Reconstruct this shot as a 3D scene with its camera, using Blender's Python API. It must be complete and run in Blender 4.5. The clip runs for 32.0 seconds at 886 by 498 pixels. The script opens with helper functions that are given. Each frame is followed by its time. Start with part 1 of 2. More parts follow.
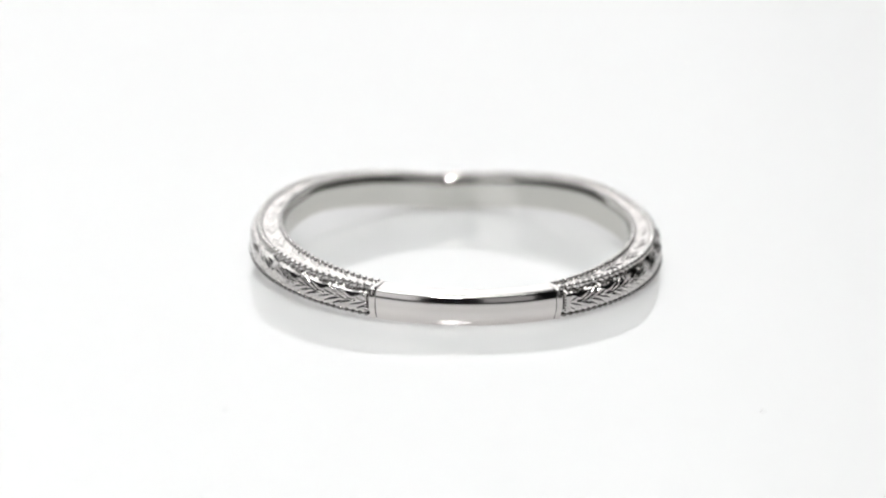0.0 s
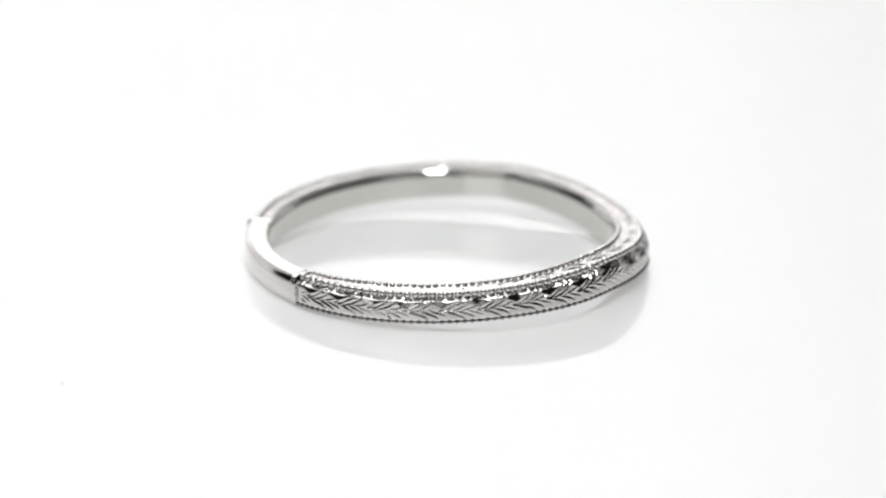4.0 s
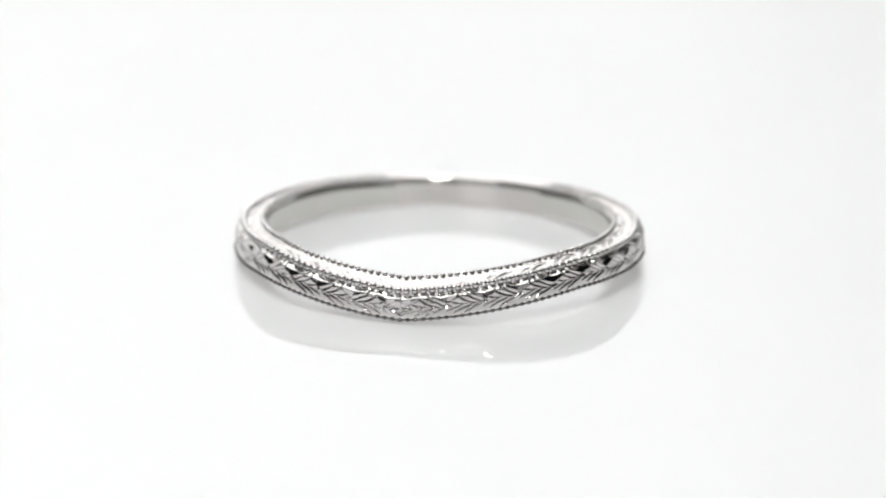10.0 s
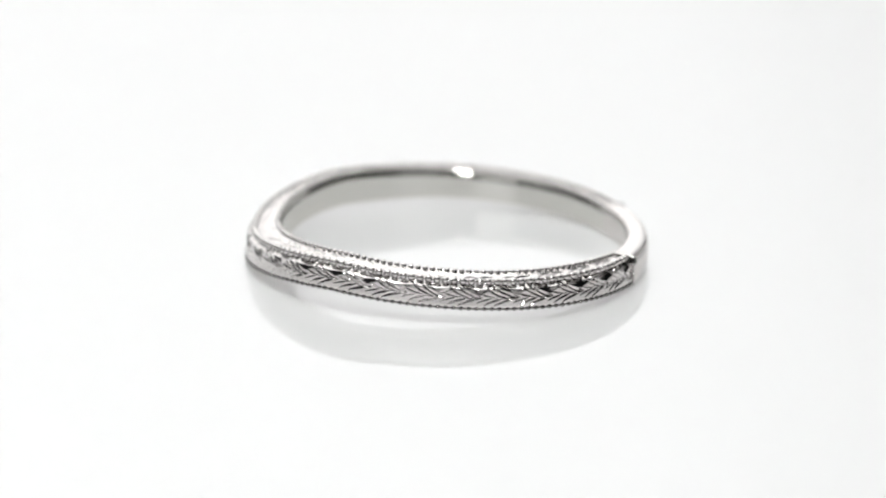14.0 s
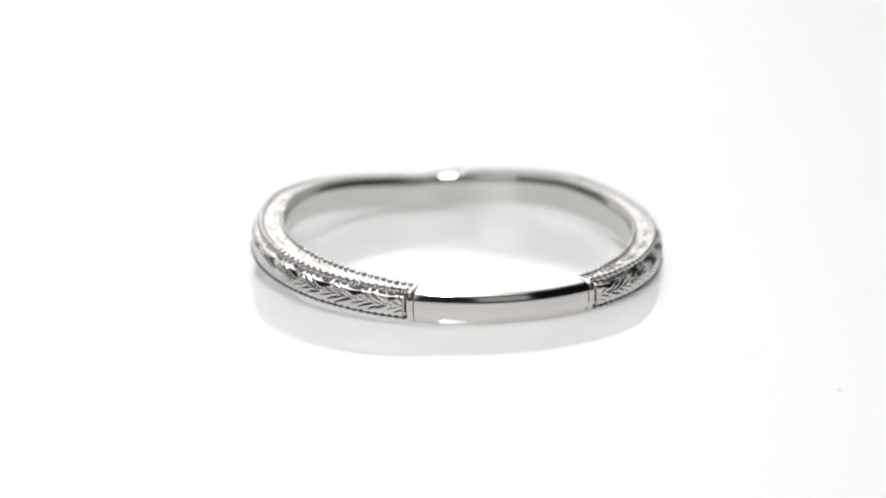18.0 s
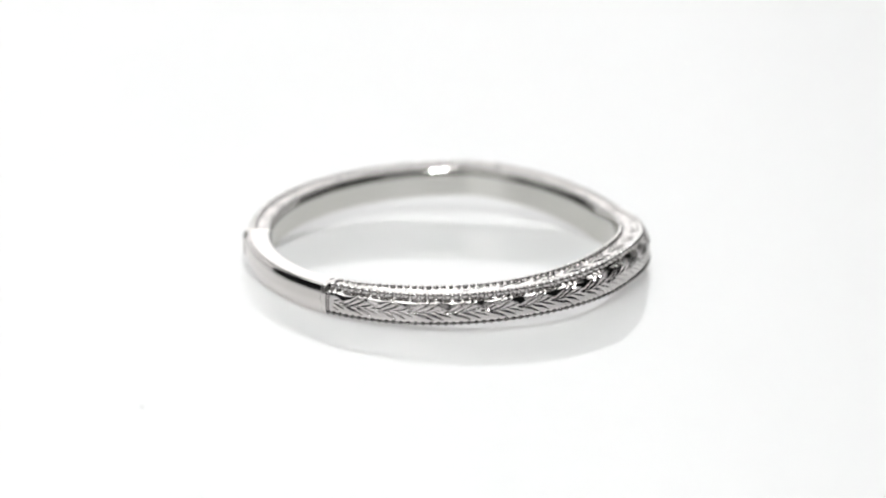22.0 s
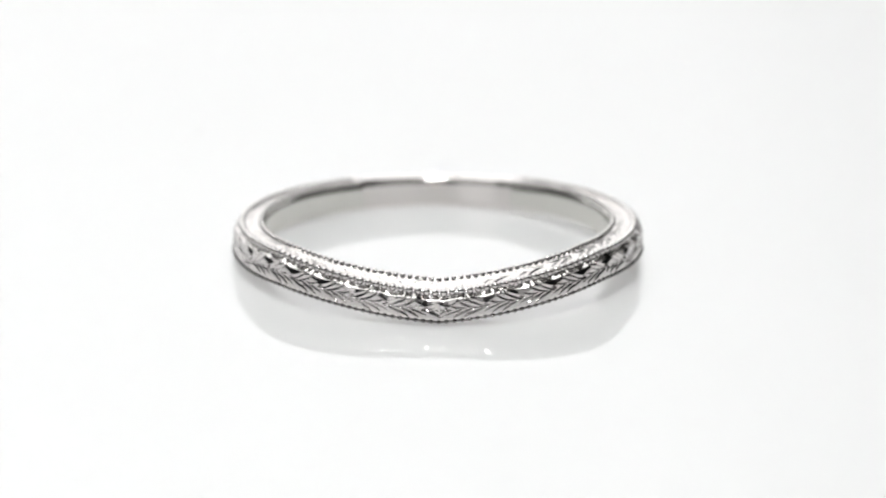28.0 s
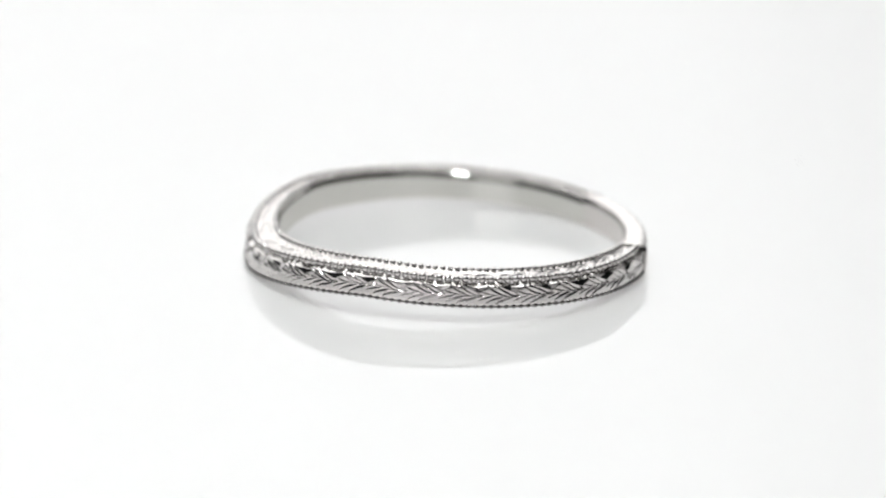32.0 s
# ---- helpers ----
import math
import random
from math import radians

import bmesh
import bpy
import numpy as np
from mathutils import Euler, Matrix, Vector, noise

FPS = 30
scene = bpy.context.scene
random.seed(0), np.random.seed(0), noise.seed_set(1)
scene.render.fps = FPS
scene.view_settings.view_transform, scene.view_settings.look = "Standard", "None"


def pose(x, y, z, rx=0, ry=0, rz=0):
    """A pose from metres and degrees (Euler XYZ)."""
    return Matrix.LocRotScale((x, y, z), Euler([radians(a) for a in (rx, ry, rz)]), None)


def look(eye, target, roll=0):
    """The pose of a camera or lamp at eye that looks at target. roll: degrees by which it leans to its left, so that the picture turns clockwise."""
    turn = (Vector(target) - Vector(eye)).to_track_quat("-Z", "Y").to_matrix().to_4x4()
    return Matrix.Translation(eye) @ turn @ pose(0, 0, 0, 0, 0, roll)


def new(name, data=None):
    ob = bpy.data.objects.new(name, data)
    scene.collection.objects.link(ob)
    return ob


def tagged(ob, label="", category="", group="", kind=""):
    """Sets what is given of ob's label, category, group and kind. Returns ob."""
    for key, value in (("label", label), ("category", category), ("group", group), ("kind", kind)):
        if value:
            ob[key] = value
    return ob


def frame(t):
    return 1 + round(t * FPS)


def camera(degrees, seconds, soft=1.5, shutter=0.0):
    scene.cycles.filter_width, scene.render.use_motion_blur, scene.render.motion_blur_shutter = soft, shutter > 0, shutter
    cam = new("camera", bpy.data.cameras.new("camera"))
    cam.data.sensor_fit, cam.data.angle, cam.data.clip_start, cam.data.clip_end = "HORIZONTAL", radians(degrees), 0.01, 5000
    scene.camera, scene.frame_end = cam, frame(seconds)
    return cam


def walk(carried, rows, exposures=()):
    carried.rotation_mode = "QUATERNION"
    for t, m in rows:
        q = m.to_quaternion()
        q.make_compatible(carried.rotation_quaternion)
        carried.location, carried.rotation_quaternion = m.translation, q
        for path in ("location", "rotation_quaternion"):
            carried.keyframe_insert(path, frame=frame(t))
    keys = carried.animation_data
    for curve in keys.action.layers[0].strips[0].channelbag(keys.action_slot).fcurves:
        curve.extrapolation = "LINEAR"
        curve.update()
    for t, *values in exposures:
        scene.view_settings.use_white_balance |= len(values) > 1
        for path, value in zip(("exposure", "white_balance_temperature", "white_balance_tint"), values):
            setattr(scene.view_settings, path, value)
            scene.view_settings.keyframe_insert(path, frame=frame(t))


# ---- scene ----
SECONDS = 32.0
TURN = -360.0 / 18.56         # degrees a second, clockwise from above
MM = 0.001

# camera: a still macro view from 26 cm through a long lens, focused on the near side of the ring
cam = camera(10.0, SECONDS, soft=2.1)
cam.data.dof.use_dof = True
cam.data.dof.focus_distance = 0.2492
cam.data.dof.aperture_fstop = 35.0
EYE = look((0, -0.24571, 0.08108), (-0.000177, 0.000205, 0.000622), 0.747)
# the film camera's own exposure drifts a little as the ring turns
EXPOSURES = [(0, 0.0), (2, 0.05), (3.5, 0.03), (7, 0.04), (9, 0.0), (12, -0.01), (14, 0.0), (15.5, 0.08), (17, 0.12), (18.5, 0.03),
             (21, 0.03), (24, 0.03), (28, 0.0), (32, 0.0)]
walk(cam, [(0, EYE), (SECONDS, EYE)], EXPOSURES)

# ---------------------------------------------------------------- light
world = bpy.data.worlds.new("dim_room")
scene.world = world
world.use_nodes = True
world.node_tree.nodes["Background"].inputs[0].default_value = (0.9, 0.92, 1.0, 1)
world.node_tree.nodes["Background"].inputs[1].default_value = 0.01


def softbox(name, eye, target, width, height, watts, colour=(1, 1, 1)):
    data = bpy.data.lights.new(name, "AREA")
    data.shape, data.size, data.size_y = "RECTANGLE", width, height
    data.energy, data.color = watts, colour
    ob = new(name, data)
    ob.matrix_world = look(eye, target)
    return ob


softbox("overhead_softbox", (-0.14, 0.04, 0.36), (-0.14, 0.0401, 0), 0.42, 0.40, 0.84, (0.965, 1.0, 0.975))
softbox("overhead_lamp", (0.0, 0.05, 0.33), (0.0, 0.0501, 0), 0.22, 0.10, 0.14, (0.965, 1.0, 0.975))
softbox("front_panel", (-0.10, -0.25, 0.235), (0, 0, 0), 0.26, 0.17, 0.045)
softbox("front_light_a", (-0.14, -0.26, 0.105), (0, 0, 0), 0.14, 0.13, 0.045)
softbox("front_light_b", (0.14, -0.26, 0.125), (0, 0, 0), 0.14, 0.17, 0.026)
softbox("spot_lamp", (0.0, -0.13, 0.25), (0, 0, 0), 0.04, 0.03, 0.42)
# light under the translucent disc
softbox("under_light", (-0.08, 0, -0.10), (-0.08, 0, 0.1), 0.34, 0.34, 2.74, (1.0, 0.985, 0.99))


# ---------------------------------------------------------------- materials
def material(name):
    m = bpy.data.materials.new(name)
    m.use_nodes = True
    return m, m.node_tree.nodes, m.node_tree.links, m.node_tree.nodes["Principled BSDF"]


def noise_node(nodes, links, scale, detail, coords="Object"):
    tc = nodes.new("ShaderNodeTexCoord")
    n = nodes.new("ShaderNodeTexNoise")
    n.inputs["Scale"].default_value, n.inputs["Detail"].default_value = scale, detail
    links.new(tc.outputs[coords], n.inputs["Vector"])
    return n


def ramp(nodes, links, source, low, high, a, b):
    r = nodes.new("ShaderNodeMapRange")
    r.inputs["From Min"].default_value, r.inputs["From Max"].default_value = low, high
    r.inputs["To Min"].default_value, r.inputs["To Max"].default_value = a, b
    links.new(source, r.inputs["Value"])
    return r.outputs["Result"]


def metal(name, colour, rough_low, rough_high, bump):
    m, nodes, links, b = material(name)
    b.inputs["Base Color"].default_value = (*colour, 1)
    b.inputs["Metallic"].default_value = 1.0
    wear = noise_node(nodes, links, 420, 4)
    links.new(ramp(nodes, links, wear.outputs["Fac"], 0.35, 0.7, rough_low, rough_high), b.inputs["Roughness"])
    grain = noise_node(nodes, links, 9000, 3)
    bp = nodes.new("ShaderNodeBump")
    bp.inputs["Strength"].default_value, bp.inputs["Distance"].default_value = bump, 0.00002
    links.new(grain.outputs["Fac"], bp.inputs["Height"])
    links.new(bp.outputs["Normal"], b.inputs["Normal"])
    return m


POLISHED = metal("polished_white_gold", (0.71, 0.68, 0.665), 0.09, 0.15, 0.06)
ENGRAVED = metal("engraved_white_gold", (0.665, 0.64, 0.63), 0.08, 0.16, 0.12)
BEADED = metal("beaded_white_gold", (0.665, 0.64, 0.63), 0.10, 0.18, 0.1)
# same gold coloured darker: the shade low on the band, put into the colour
SHADED_EDGE = metal("shaded_white_gold", (0.24, 0.23, 0.225), 0.12, 0.25, 0.3)
INSIDE = metal("inner_white_gold", (0.70, 0.692, 0.66), 0.07, 0.13, 0.06)


def acrylic():
    """Milky white acrylic: scatters back and through, with a clear gloss on top."""
    m, nodes, links, b = material("milky_white_acrylic")
    nodes.remove(b)
    mottle = noise_node(nodes, links, 40, 3)
    mix = nodes.new("ShaderNodeMix")
    mix.data_type = "RGBA"
    mix.inputs["A"].default_value = (0.846, 0.848, 0.845, 1)
    mix.inputs["B"].default_value = (0.862, 0.863, 0.86, 1)
    links.new(mottle.outputs["Fac"], mix.inputs["Factor"])
    back, through_, body = nodes.new("ShaderNodeBsdfDiffuse"), nodes.new("ShaderNodeBsdfTranslucent"), nodes.new("ShaderNodeMixShader")
    for n in (back, through_):
        links.new(mix.outputs["Result"], n.inputs["Color"])
    body.inputs[0].default_value = 0.5
    links.new(back.outputs[0], body.inputs[1])
    links.new(through_.outputs[0], body.inputs[2])
    gloss, top, edge = nodes.new("ShaderNodeBsdfGlossy"), nodes.new("ShaderNodeMixShader"), nodes.new("ShaderNodeFresnel")
    edge.inputs["IOR"].default_value = 1.8
    fine = noise_node(nodes, links, 300, 4)
    links.new(ramp(nodes, links, fine.outputs["Fac"], 0.3, 0.7, 0.012, 0.022), gloss.inputs["Roughness"])
    links.new(edge.outputs[0], top.inputs[0])
    links.new(body.outputs[0], top.inputs[1])
    links.new(gloss.outputs[0], top.inputs[2])
    links.new(top.outputs[0], nodes["Material Output"].inputs["Surface"])
    return m


def matt(name, colour, scale=60, amount=0.06, rough=0.8):
    m, nodes, links, b = material(name)
    n = noise_node(nodes, links, scale, 5)
    mix = nodes.new("ShaderNodeMix")
    mix.data_type = "RGBA"
    mix.inputs["A"].default_value = (*[c * (1 - amount) for c in colour], 1)
    mix.inputs["B"].default_value = (*[min(1, c * (1 + amount)) for c in colour], 1)
    links.new(n.outputs["Fac"], mix.inputs["Factor"])
    links.new(mix.outputs["Result"], b.inputs["Base Color"])
    b.inputs["Roughness"].default_value = rough
    return m


ACRYLIC = acrylic()
PAPER = matt("white_paper", (0.82, 0.82, 0.82), 200, 0.02)
DARK_WALL = matt("dark_grey_wall", (0.03, 0.03, 0.032), 8, 0.2)
DARK_TABLE = matt("dark_table_top", (0.04, 0.038, 0.036), 30, 0.3, 0.5)
DUST = matt("grey_dust", (0.28, 0.27, 0.26), 9000, 0.4)
METAL_GREY = metal("brushed_aluminium", (0.6, 0.6, 0.61), 0.3, 0.4, 0.2)


def panel_glow():
    """A lit diffuser, dimmer towards its foot and towards one side."""
    m, nodes, links, b = material("glowing_diffuser")
    nodes.remove(b)
    tc, xyz = nodes.new("ShaderNodeTexCoord"), nodes.new("ShaderNodeSeparateXYZ")
    links.new(tc.outputs["Object"], xyz.inputs[0])
    up = ramp(nodes, links, xyz.outputs["Z"], 0.0, 0.11, 0.92, 1.0)
    side = ramp(nodes, links, xyz.outputs["X"], 0.02, 0.08, 1.0, 0.5)
    both, glow = nodes.new("ShaderNodeMath"), nodes.new("ShaderNodeMath")
    both.operation = glow.operation = "MULTIPLY"
    links.new(up, both.inputs[0])
    links.new(side, both.inputs[1])
    links.new(both.outputs[0], glow.inputs[0])
    glow.inputs[1].default_value = 1.52
    lamp = nodes.new("ShaderNodeEmission")
    links.new(glow.outputs[0], lamp.inputs["Strength"])
    links.new(lamp.outputs[0], nodes["Material Output"].inputs["Surface"])
    return m


GLOW = panel_glow()


# ---------------------------------------------------------------- mesh helpers
def mesh_object(name, verts, faces, mat, parent=None, smooth=True):
    me = bpy.data.meshes.new(name)
    me.from_pydata([tuple(v) for v in verts], [], faces)
    me.validate()
    me.materials.append(mat)
    if smooth:
        me.shade_smooth()
    ob = new(name, me)
    ob.parent = parent
    return ob


def box_object(name, low, high, mat, parent=None, bevel=0.0):
    bm = bmesh.new()
    bmesh.ops.create_cube(bm, size=1)
    for v in bm.verts:
        v.co = Vector([(a + b) / 2 + c * (b - a) for a, b, c in zip(low, high, v.co)])
    if bevel:
        bmesh.ops.bevel(bm, geom=bm.edges[:], offset=bevel, segments=2, affect="EDGES")
    me = bpy.data.meshes.new(name)
    bm.to_mesh(me)
    bm.free()
    me.materials.append(mat)
    ob = new(name, me)
    ob.parent = parent
    return ob


def sheet(points, close_u=False, close_v=False):
    """Faces over an (n, m, 3) array of points; returns verts and faces."""
    n, m = points.shape[:2]
    faces = []
    for i in range(n if close_u else n - 1):
        a, b = i * m, ((i + 1) % n) * m
        for j in range(m if close_v else m - 1):
            k = (j + 1) % m
            faces.append((a + j, b + j, b + k, a + k))
    return points.reshape(-1, 3), faces


def lathe(name, profile, steps, mat, parent=None, caps=True):
    """A turned solid from (radius, height) pairs in metres, closed at the axis."""
    a = np.linspace(0, 2 * np.pi, steps, endpoint=False)[:, None]
    p = np.array(profile)
    pts = np.stack([p[:, 0] * np.cos(a), p[:, 0] * np.sin(a), p[:, 1] + 0 * a], -1)
    verts, faces = sheet(pts, close_u=True)
    m = len(profile)
    if caps:
        faces.append(tuple(i * m for i in range(steps))[::-1])
        faces.append(tuple(i * m + m - 1 for i in range(steps)))
    return mesh_object(name, verts, faces, mat, parent, smooth=False)


# ---------------------------------------------------------------- the setting
ROOM = 1.2
box_object("floor", (-ROOM, -ROOM, -0.80), (ROOM, ROOM, -0.75), DARK_WALL)
box_object("ceiling", (-ROOM, -ROOM, 1.5), (ROOM, ROOM, 1.55), DARK_WALL)
for nm, lo, hi in (("wall_north", (-ROOM, ROOM, -0.75), (ROOM, ROOM + 0.1, 1.5)),
                   ("wall_south", (-ROOM, -ROOM - 0.1, -0.75), (ROOM, -ROOM, 1.5)),
                   ("wall_east", (ROOM, -ROOM - 0.1, -0.75), (ROOM + 0.1, ROOM + 0.1, 1.5)),
                   ("wall_west", (-ROOM - 0.1, -ROOM - 0.1, -0.75), (-ROOM, ROOM + 0.1, 1.5))):
    box_object(nm, lo, hi, DARK_WALL)
for nm in ("floor", "ceiling", "wall_north", "wall_south", "wall_east", "wall_west"):
    tagged(bpy.data.objects[nm], "plain dark grey surface of the dim studio room", "room", kind="structure")

table = tagged(box_object("table", (-0.5, -0.45, -0.75), (0.5, 0.5, -0.12), DARK_TABLE, bevel=0.004),
               "dark table block under the white turntable", "table", kind="structure")


def backdrop():
    """A white paper sweep behind the turntable, curved from side to side."""
    a = np.radians(np.linspace(25, 155, 40))
    prof = [(0.40, -0.02), (0.41, -0.01), (0.42, 0.03), (0.425, 0.45), (0.43, 0.45), (0.425, 0.03), (0.415, -0.012), (0.405, -0.02)]
    p = np.array(prof)
    pts = np.stack([p[:, 0] * np.cos(a)[:, None], p[:, 0] * np.sin(a)[:, None], p[:, 1] + 0 * a[:, None]], -1)
    verts, faces = sheet(pts, close_v=True)
    return tagged(mesh_object("backdrop", verts, faces, PAPER), "curved white paper backdrop standing behind the turntable", "backdrop", kind="structure")


backdrop()

# the wall of light behind the disc
light_panel = tagged(new("light_panel"), "upright white light panel standing behind the turntable", "lamp")
box_object("backing", (-0.137, 0.192, -0.12), (0.087, 0.205, 0.317), DARK_TABLE, light_panel, 0.002)
box_object("diffuser", (-0.13, 0.19, 0.0), (0.08, 0.1915, 0.31), GLOW, light_panel)

# the turning plate: a white acrylic disc on a short foot
turntable = tagged(new("turntable"), "glossy white acrylic turntable disc, slowly turning", "turntable")
lathe("disc", [(0.0005, 0), (0.118, 0), (0.1195, -0.0006), (0.12, -0.002), (0.12, -0.006), (0.119, -0.007), (0.0005, -0.007)][::-1], 160, ACRYLIC, turntable)
lathe("rim", [(0.117, -0.0068), (0.1195, -0.0068), (0.1195, -0.012), (0.117, -0.012), (0.117, -0.0069)], 160, METAL_GREY, turntable, caps=False)

# ---------------------------------------------------------------- the ring
CX, CY = 0.536, -0.366      # the ring's centre beside the turning axis, mm
POINT = 94.14               # the azimuth of its point, degrees
FLARE = 0.28                # the inner rim is wider than the outer face by this much below, mm
PLATE = 27.4                # half the width of the plain plate opposite
SKEW = 1.1                  # how far the plate sits off the middle, degrees


def base(d):
    """The height of the lower edge, mm, at d degrees from the point: the ring leans on its dipped point and its plate."""
    a = np.abs(d)
    lean = 0.549 + 0.501 * np.cos(np.radians(d)) + 0.119 * np.sin(np.radians(d))
    straight = np.sqrt(np.maximum(0, 1 - a / 53.5) ** 2 + 0.0009)
    round_ = np.where(a < 53.5, 0.5 + 0.5 * np.cos(np.pi * np.minimum(a, 53.5) / 53.5), 0)
    return lean - 1.053 * (0.75 * straight + 0.25 * round_) + FLARE


def swell(d):
    """How far the outer face leaves the circle: fuller at the point, flattened at the plate."""
    r = np.radians(d)
    return 0.237 * np.cos(r) + 0.084 * np.sin(r) - 0.092 * np.cos(2 * r) + 0.014 * np.sin(2 * r) + 0.106 * np.cos(3 * r) + 0.015 * np.sin(3 * r)


def crest(d):
    """One at the point, nothing from there to half way round: the band is tallest at its point."""
    t = np.clip(1 - np.abs(d) / 55, 0, 1)
    return t * t * (3 - 2 * t)


def droop(d):
    """One arm hangs a little lower between its point and its middle."""
    return 0.17 * np.exp(-((d + 58) / 23) ** 2)


def place(d, r, z):
    """Metres, from degrees off the point, radius and height over the lower edge in mm."""
    d, r, z = np.broadcast_arrays(np.asarray(d, float), r, z)
    wrapped = (d + 180) % 360 - 180
    out = np.clip((r - 8.75) / 1.2, 0, 1)
    rr = r + 0.067 * (1 - out) + swell(wrapped) * out
    a = np.radians(d + POINT)
    z = z - droop(wrapped) * np.clip(1 - z / 1.1, 0, 1)
    return np.stack([CX + rr * np.cos(a), CY + rr * np.sin(a), base(wrapped) + z + 0.09 * crest(wrapped) * np.clip((z - 0.6) / 0.6, 0, 1)], -1) * MM


def rounded(corners, radii, steps=5):
    """A closed outline of (r, z) with rounded corners."""
    out = []
    n = len(corners)
    for i, (c, rad) in enumerate(zip(corners, radii)):
        c, p, q = np.array(c), np.array(corners[i - 1]), np.array(corners[(i + 1) % n])
        u, w = (p - c) / np.linalg.norm(p - c), (q - c) / np.linalg.norm(q - c)
        out += [c + rad * 1.3 * u, c + rad * 1.05 * u]
        for t in np.linspace(0, 1, steps):
            out.append(c + rad * ((1 - t) ** 2 * u + t ** 2 * w))
        out += [c + rad * 1.05 * w, c + rad * 1.3 * w]
    return np.array(out)


def sweep(name, outline, d0, d1, steps, mat, parent):
    d = np.linspace(d0, d1, steps)[:, None]
    pts = place(d, outline[:, 0], tilt(d, outline[:, 0], outline[:, 1]))
    verts, faces = sheet(pts, close_v=True)
    m, n = len(outline), len(verts)
    verts = np.concatenate([verts, verts[:m], verts[-m:]])
    faces += [tuple(range(n, n + m)), tuple(range(n + m, n + 2 * m))[::-1]]
    return mesh_object(name, verts, faces, mat, parent)


ring = tagged(new("ring"), "white gold contour ring engraved with leaves, lying on its side", "ring")
END = 180 - PLATE
FIRST, LAST = -END - SKEW, END - SKEW      # where the engraved arms end
TOP = 1.32


def inner_rise(d):
    """How far the inner rim stands over the outer one: level at the plate, higher along the arms."""
    a = np.abs((np.asarray(d, float) + 180) % 360 - 180)
    t = np.clip((END + 2 - a) / 26, 0, 1)
    return 0.13 * t * t * (3 - 2 * t) + 0.19 * crest(a)


def tilt(d, r, z):
    """The band widens towards its inner rim, above and below."""
    inward = np.clip((9.9 - r) / 1.15, 0, 1.08)
    return z + inner_rise(d) * inward * np.clip((z - 0.6) / 0.6, 0, 1) - (FLARE - 0.02) * inward * np.clip((0.6 - z) / 0.6, 0, 1)


core = rounded([(8.73, 0.03), (9.98, 0.03), (9.80, TOP - 0.13), (8.73, TOP - 0.07)], [0.12, 0.1, 0.08, 0.42], 9)
sweep("band", core, FIRST - 1.4, LAST + 1.4, 440, INSIDE, ring)
plain = rounded([(8.73, 0.03), (10.13, -0.30), (10.355, 0.24), (10.37, TOP - 0.42), (10.27, TOP - 0.10), (10.05, TOP + 0.0), (8.73, TOP + 0.06)],
                [0.12, 0.06, 0.27, 0.12, 0.09, 0.12, 0.42], 9)
sweep("plate", plain, LAST + 1.15, 360 + FIRST - 1.15, 120, POLISHED, ring)["label"] = "plain polished plate at the back of the band"


# leaf engraving: sprays of cuts that leave a stem at each node and open towards the point
PITCH = 1.816
NODE = 1.05


def chance(k, salt):
    """A number from -1 to 1 for each leaf."""
    return 2 * np.mod(np.abs(np.sin(k * 12.9898 + salt * 78.233) * 43758.5453), 1) - 1


def gouges(s, v, cuts, sides=(-1, 1)):
    """How deep the graver went at s (mm along) and v (mm across the stem)."""
    deep = np.zeros(np.broadcast(s, v).shape)
    for s0, v0, s1, v1, bow, wide, depth in cuts:
        for side in sides:
            for shift in (-PITCH, 0):
                ax, ay = s1 - s0, (v1 - v0) * side
                length = math.hypot(ax, ay)
                px, py = s - s0 - shift, v - v0 * side
                u = (px * ax + py * ay) / length / length
                off = (-px * ay + py * ax) / length
                inside = np.clip(u, 0, 1)
                off = off - side * bow * 4 * inside * (1 - inside)
                half = wide * np.sin(np.pi * inside ** 0.7) ** 0.8 + 1e-6
                cut = np.where((u > 0) & (u < 1), np.maximum(0, 1 - (off / half) ** 2), 0)
                deep = np.maximum(deep, depth * cut)
    return deep


# cuts: from (along, across) to (along, across), bow, half width, depth, in mm
UPPER_LEAF = [(NODE - 0.05, 0.01, NODE + 1.14, 0.53, -0.09, 0.125, 0.085), (NODE + 0.42, 0.02, NODE + 1.50, 0.46, -0.09, 0.125, 0.078),
              (NODE + 0.98, 0.02, NODE + 1.80, 0.24, -0.05, 0.085, 0.050)]
LOWER_LEAF = [(NODE + 0.28, 0.02, NODE + 1.22, 0.48, -0.09, 0.105, 0.050), (NODE + 0.74, 0.03, NODE + 1.70, 0.40, -0.08, 0.105, 0.048),
              (NODE + 1.26, 0.03, NODE + 2.06, 0.22, -0.05, 0.070, 0.034)]
STROKES = [(0.00, 0.04, 1.30, 0.42, -0.09, 0.08, 0.032), (0.75, 0.03, 1.65, 0.26, -0.06, 0.065, 0.026)]


def scoop(s, start, end):
    """The crescent that was scooped out between two leaf tips: nothing at its ends, one in the middle."""
    u = (np.mod(s - start, PITCH)) / (end - start)
    return np.where(u < 1, np.sin(np.pi * np.clip(u, 0, 1)), 0)


def soft_above(x, edge):
    """x where it is above nothing, else nothing, with a rounded edge."""
    return (np.sqrt(x ** 2 + edge) + x) / 2


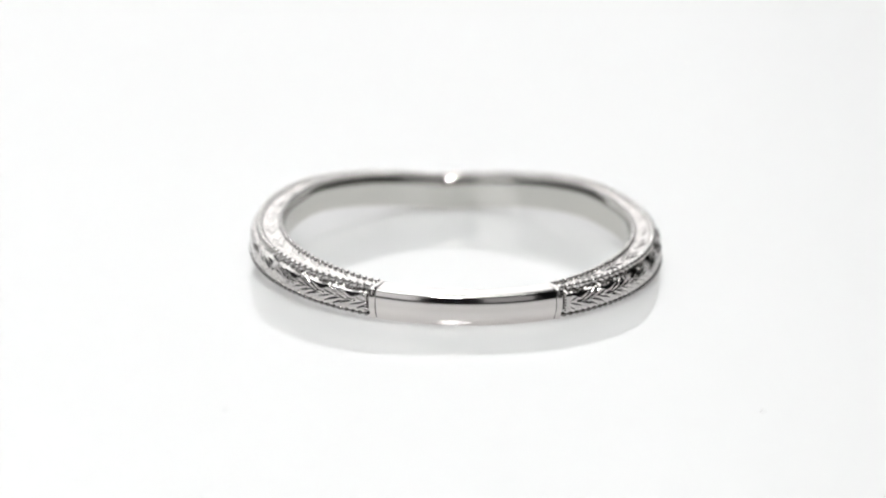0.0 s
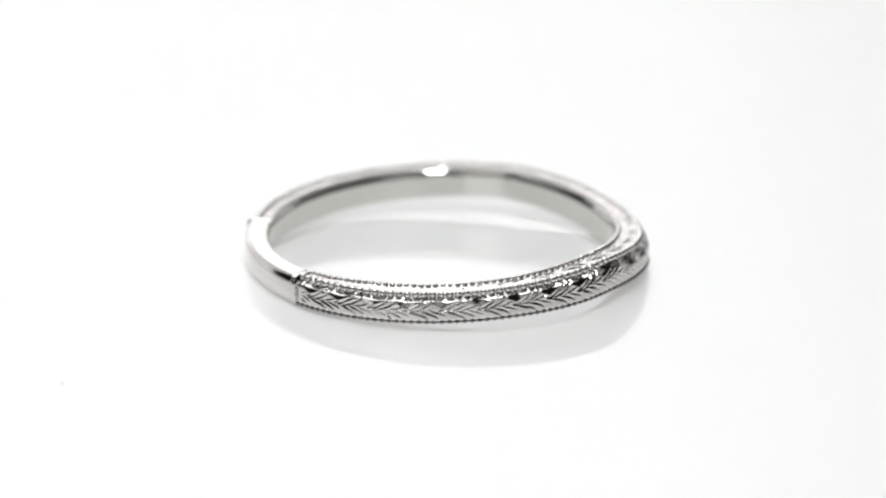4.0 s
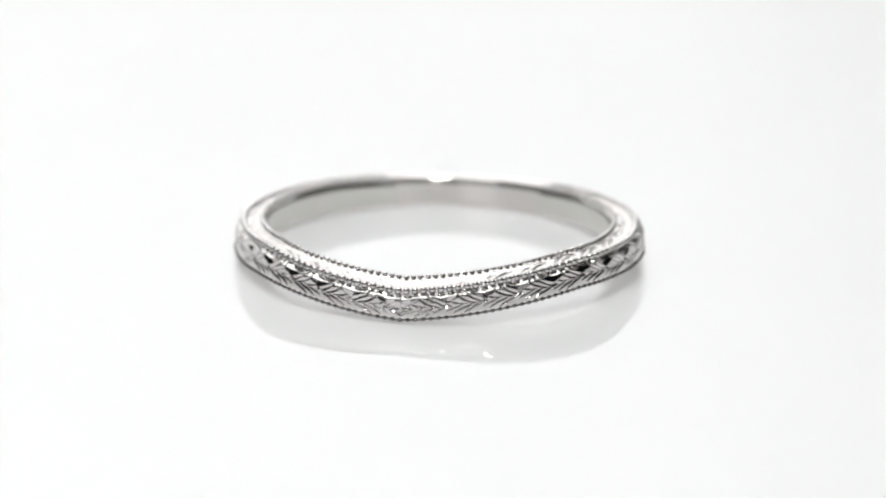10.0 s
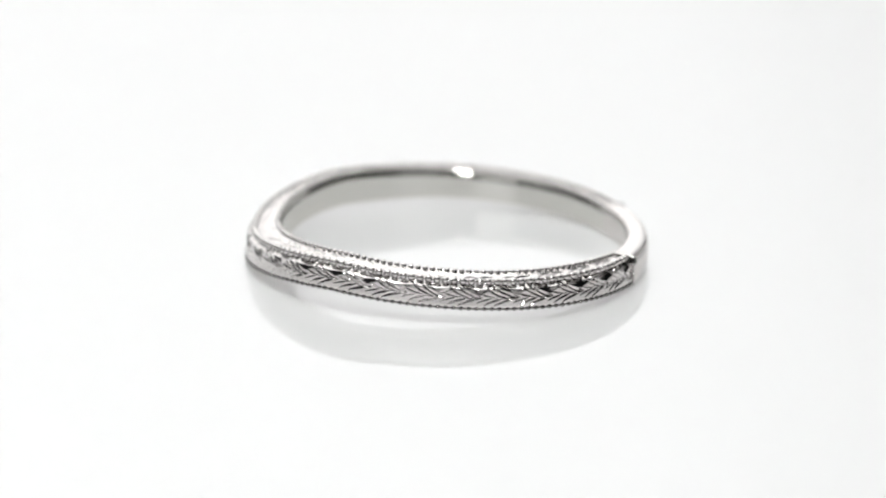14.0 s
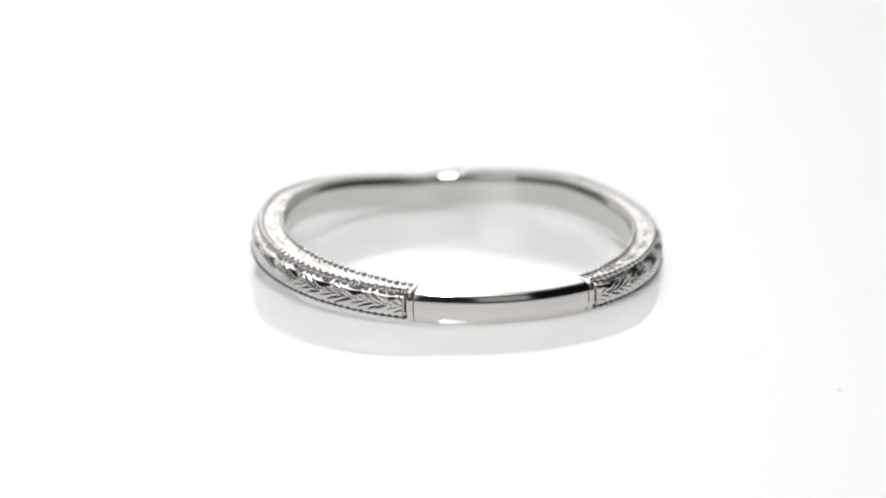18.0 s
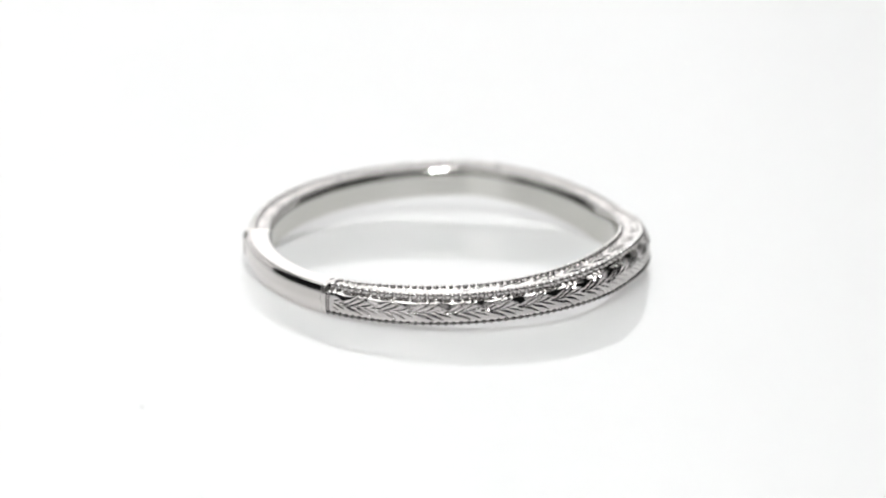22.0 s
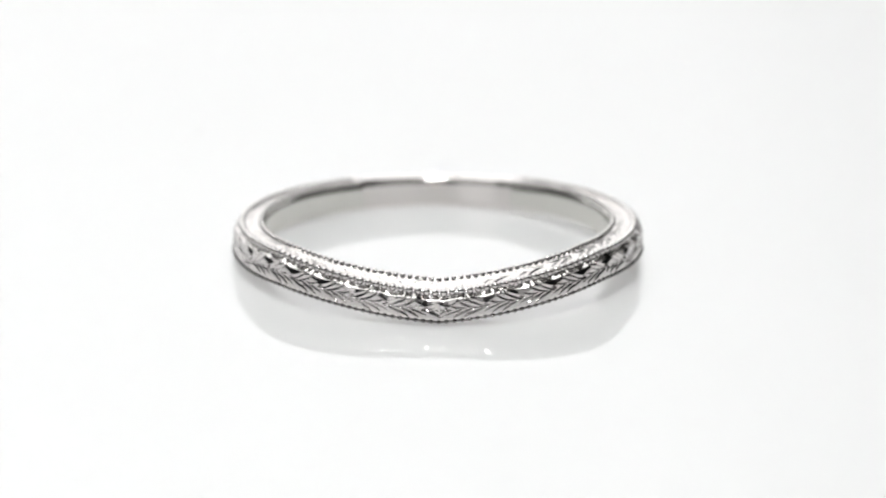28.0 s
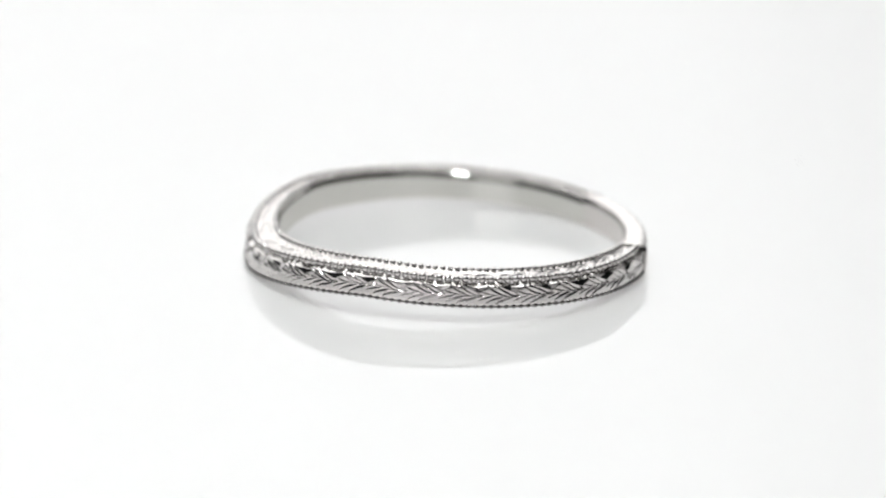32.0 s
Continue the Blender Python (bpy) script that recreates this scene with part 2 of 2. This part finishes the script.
def engraved_side():
    d = np.linspace(FIRST + 1.5, LAST - 1.5, 3200)[:, None]
    z = np.linspace(-0.10, 1.22, 66)[None, :]
    s = (END - np.abs(d)) * math.pi / 180 * 10.2 - np.sign(d) * 0.14
    leaf = np.floor(s / PITCH)
    along = np.mod(s, PITCH)
    v = z - 0.54 - 0.03 * np.sin(2 * np.pi * s / PITCH) - 0.02 * chance(leaf, 3)
    cup = scoop(along, 0.42 * PITCH, 1.08 * PITCH)
    ticks = scoop(along, 0.12 * PITCH, 0.27 * PITCH) + scoop(along, 0.27 * PITCH, 0.42 * PITCH)
    ledge = z - 1.01 + 0.075 * cup + 0.03 * ticks
    slope = z - 0.88 + (0.22 + 0.04 * chance(leaf, 5)) * cup
    r = 10.37 - 0.02 * z - (2.6 - 0.4 * cup) * soft_above(ledge, 0.0004) - 0.48 * soft_above(slope, 0.0010) * (0.70 + 0.30 * cup)
    r = 9.98 + soft_above(r - 9.98, 0.001)
    r = r - 0.10 * np.maximum(0, (0.16 - z) / 0.26) ** 2
    fade = np.clip(np.abs(d) / 2.0, 0, 1) * np.clip((END - 2.2 - np.abs(d)) / 2, 0, 1)
    press = 1 + 0.25 * chance(leaf, 1)
    r = r - gouges(along + 0.05 * chance(leaf, 2), v, UPPER_LEAF, (1,)) * fade * press
    r = r - gouges(along + 0.06 * chance(leaf, 4), v, LOWER_LEAF, (-1,)) * fade * press
    diamond = np.maximum(0, 1 - (np.abs(d) / 3.2 + np.abs(v) / 0.36)) * 0.1
    r = r - np.where(np.abs(d) < 3.4, np.minimum(diamond, 0.04), 0)
    verts, faces = sheet(place(d, r, z))
    return mesh_object("engraved_side", verts, faces, ENGRAVED, ring)


def engraved_top():
    d = np.linspace(FIRST + 1.5, LAST - 1.5, 1900)[:, None]
    r = np.linspace(8.95, 9.84, 30)[None, :]
    s = (END - np.abs(d)) * math.pi / 180 * 9.4
    v = r - 9.36
    z = TOP - 0.06 + 0.03 * np.clip((np.abs(v) - 0.30) / 0.14, 0, 1) ** 2
    z = z - 1.7 * gouges(np.mod(s + 0.5, PITCH), v, STROKES) * np.clip(np.abs(d) / 2.0, 0, 1)
    verts, faces = sheet(place(d, r + 0 * d, tilt(d, r, z)))
    return mesh_object("engraved_top", verts, faces, POLISHED, ring)


engraved_side()["label"] = "leaf engraved outer face"
engraved_top()["label"] = "leaf engraved upper face"


def bead_mesh(radius):
    bm = bmesh.new()
    bmesh.ops.create_icosphere(bm, subdivisions=3, radius=1)
    for v in bm.verts:      # punched beads: flattened tops on upright stalks
        across = math.hypot(v.co.x, v.co.y)
        v.co = Vector((v.co.x, v.co.y, (0.75 if v.co.z > 0 else -1.15) * (1 - across ** 4) ** 0.55 if across < 1 else 0)) * radius * MM
    me = bpy.data.meshes.new("bead")
    bm.to_mesh(me)
    bm.free()
    me.materials.append(BEADED)
    me.shade_smooth()
    return me


def bead_places(radius, height, pitch):
    n = int(2 * (END - 1.5) * math.pi / 180 * radius / pitch)
    d = np.linspace(FIRST + 1.7, LAST - 1.7, n)
    return place(d, radius, tilt(d, radius, height))


def milgrain(radius, height, size, pitch, label, beads=True):
    """A rail along an edge with a row of beads on it."""
    a = np.linspace(0, 2 * np.pi, 8, endpoint=False)
    outline = np.stack([radius - 0.3 * size + 0.55 * size * np.cos(a), height - 0.3 * size + 0.5 * size * np.sin(a)], -1)
    rail = sweep("milgrain_edge", outline, FIRST + 1.2, LAST - 1.2, 400, BEADED if beads else SHADED_EDGE, ring)
    rail["label"] = label
    if not beads:
        return
    me = bead_mesh(size)
    for p in bead_places(radius, height, pitch):
        ob = new("bead", me)
        ob.parent, ob.location = rail, p


milgrain(9.91, TOP - 0.06, 0.19, 0.41, "row of fine beads along the outer upper edge")
milgrain(8.90, TOP - 0.035, 0.14, 0.355, "row of fine beads along the inner upper edge")


# rail of the lower edge, its shade near the disc painted as dark metal
milgrain(10.30, 0.03, 0.22, 0.3, "lower edge behind the beads, coloured dark for shade", beads=False)


def lower_milgrain():
    bm = bmesh.new()
    for p in bead_places(10.31, -0.045, 0.37):
        bmesh.ops.create_icosphere(bm, subdivisions=2, radius=0.12 * MM, matrix=Matrix.Translation(p))
    me = bpy.data.meshes.new("lower_milgrain")
    bm.to_mesh(me)
    bm.free()
    # these beads share the rail's dark colour, standing in for reflected shade
    me.materials.append(SHADED_EDGE)
    me.shade_smooth()
    ob = new("lower_milgrain", me)
    ob.parent = ring
    tagged(ob, "row of fine beads along the lower edge", kind="stuff")


lower_milgrain()


def end_bar(side):
    """The upright fillet that closes the engraving beside the plate."""
    end = LAST if side > 0 else FIRST
    outline = rounded([(9.7, 0.02), (10.17, -0.28), (10.395, 0.24), (10.41, TOP - 0.40), (10.30, TOP - 0.06), (10.05, TOP + 0.02),
                       (8.80, TOP + 0.0), (8.80, TOP - 0.14), (9.7, TOP - 0.1)], [0.04, 0.05, 0.1, 0.1, 0.08, 0.08, 0.05, 0.03, 0.03])
    across = np.linspace(-1, 1, 11)
    d = end + side * (-0.02 + 0.98 * across)[:, None]
    proud = 0.11 * np.sqrt(1 - (0.98 * across[:, None]) ** 2) - 0.04
    r = outline[:, 0] + np.where(outline[:, 0] > 10, proud, 0)
    z = outline[:, 1] + np.where(outline[:, 1] > 1, 0.5 * proud, 0)
    verts, faces = sheet(place(d, r, tilt(d, r, z)), close_v=True)
    mesh_object("end_bar", verts, faces, POLISHED, ring)


end_bar(1)
end_bar(-1)


def end_beads(side):
    """A short upright row of fine beads inside the fillet."""
    end = LAST if side > 0 else FIRST
    me = bead_mesh(0.075)
    for z in np.linspace(0.14, 0.98, 7):
        ob = new("end_bead", me)
        ob.parent, ob.location = ring, place(end - side * 1.75, 10.37 - 0.12 * max(0, z - 0.85), z)


end_beads(1)
end_beads(-1)


# ---------------------------------------------------------------- dust on the disc
def dust_speck(x, y, length, width, turn):
    bm = bmesh.new()
    bmesh.ops.create_icosphere(bm, subdivisions=2, radius=1)
    for v in bm.verts:
        k = 1 + 0.35 * noise.noise(v.co * 1.7 + Vector((x, y, 0)))
        v.co = Vector((v.co.x * length / 2 * k, v.co.y * width / 2 * k, (v.co.z * k + 0.9) * width * 0.35)) * MM
    me = bpy.data.meshes.new("dust_speck")
    bm.to_mesh(me)
    bm.free()
    me.materials.append(DUST)
    ob = new("dust_speck", me)
    ob["spot"] = (x * MM, y * MM, turn)
    return tagged(ob, "tiny grey dust speck on the white disc", "dust", group="dust on the disc")


specks = [dust_speck(14.95, -21.86, 0.20, 0.08, 20), dust_speck(-10.29, -22.59, 0.13, 0.06, 40), dust_speck(-11.08, -22.18, 0.09, 0.04, 70)]


# ---------------------------------------------------------------- what moves
def motions():
    times = [i * 1.0 for i in range(int(SECONDS) + 1)]
    for thing in (turntable, ring):
        walk(thing, [(t, pose(0, 0, 0, 0, 0, TURN * t)) for t in times])
    for speck in specks:
        x, y, turn = speck["spot"]
        walk(speck, [(t, pose(0, 0, 0, 0, 0, TURN * t) @ pose(x, y, 0, 0, 0, turn)) for t in times])


motions()
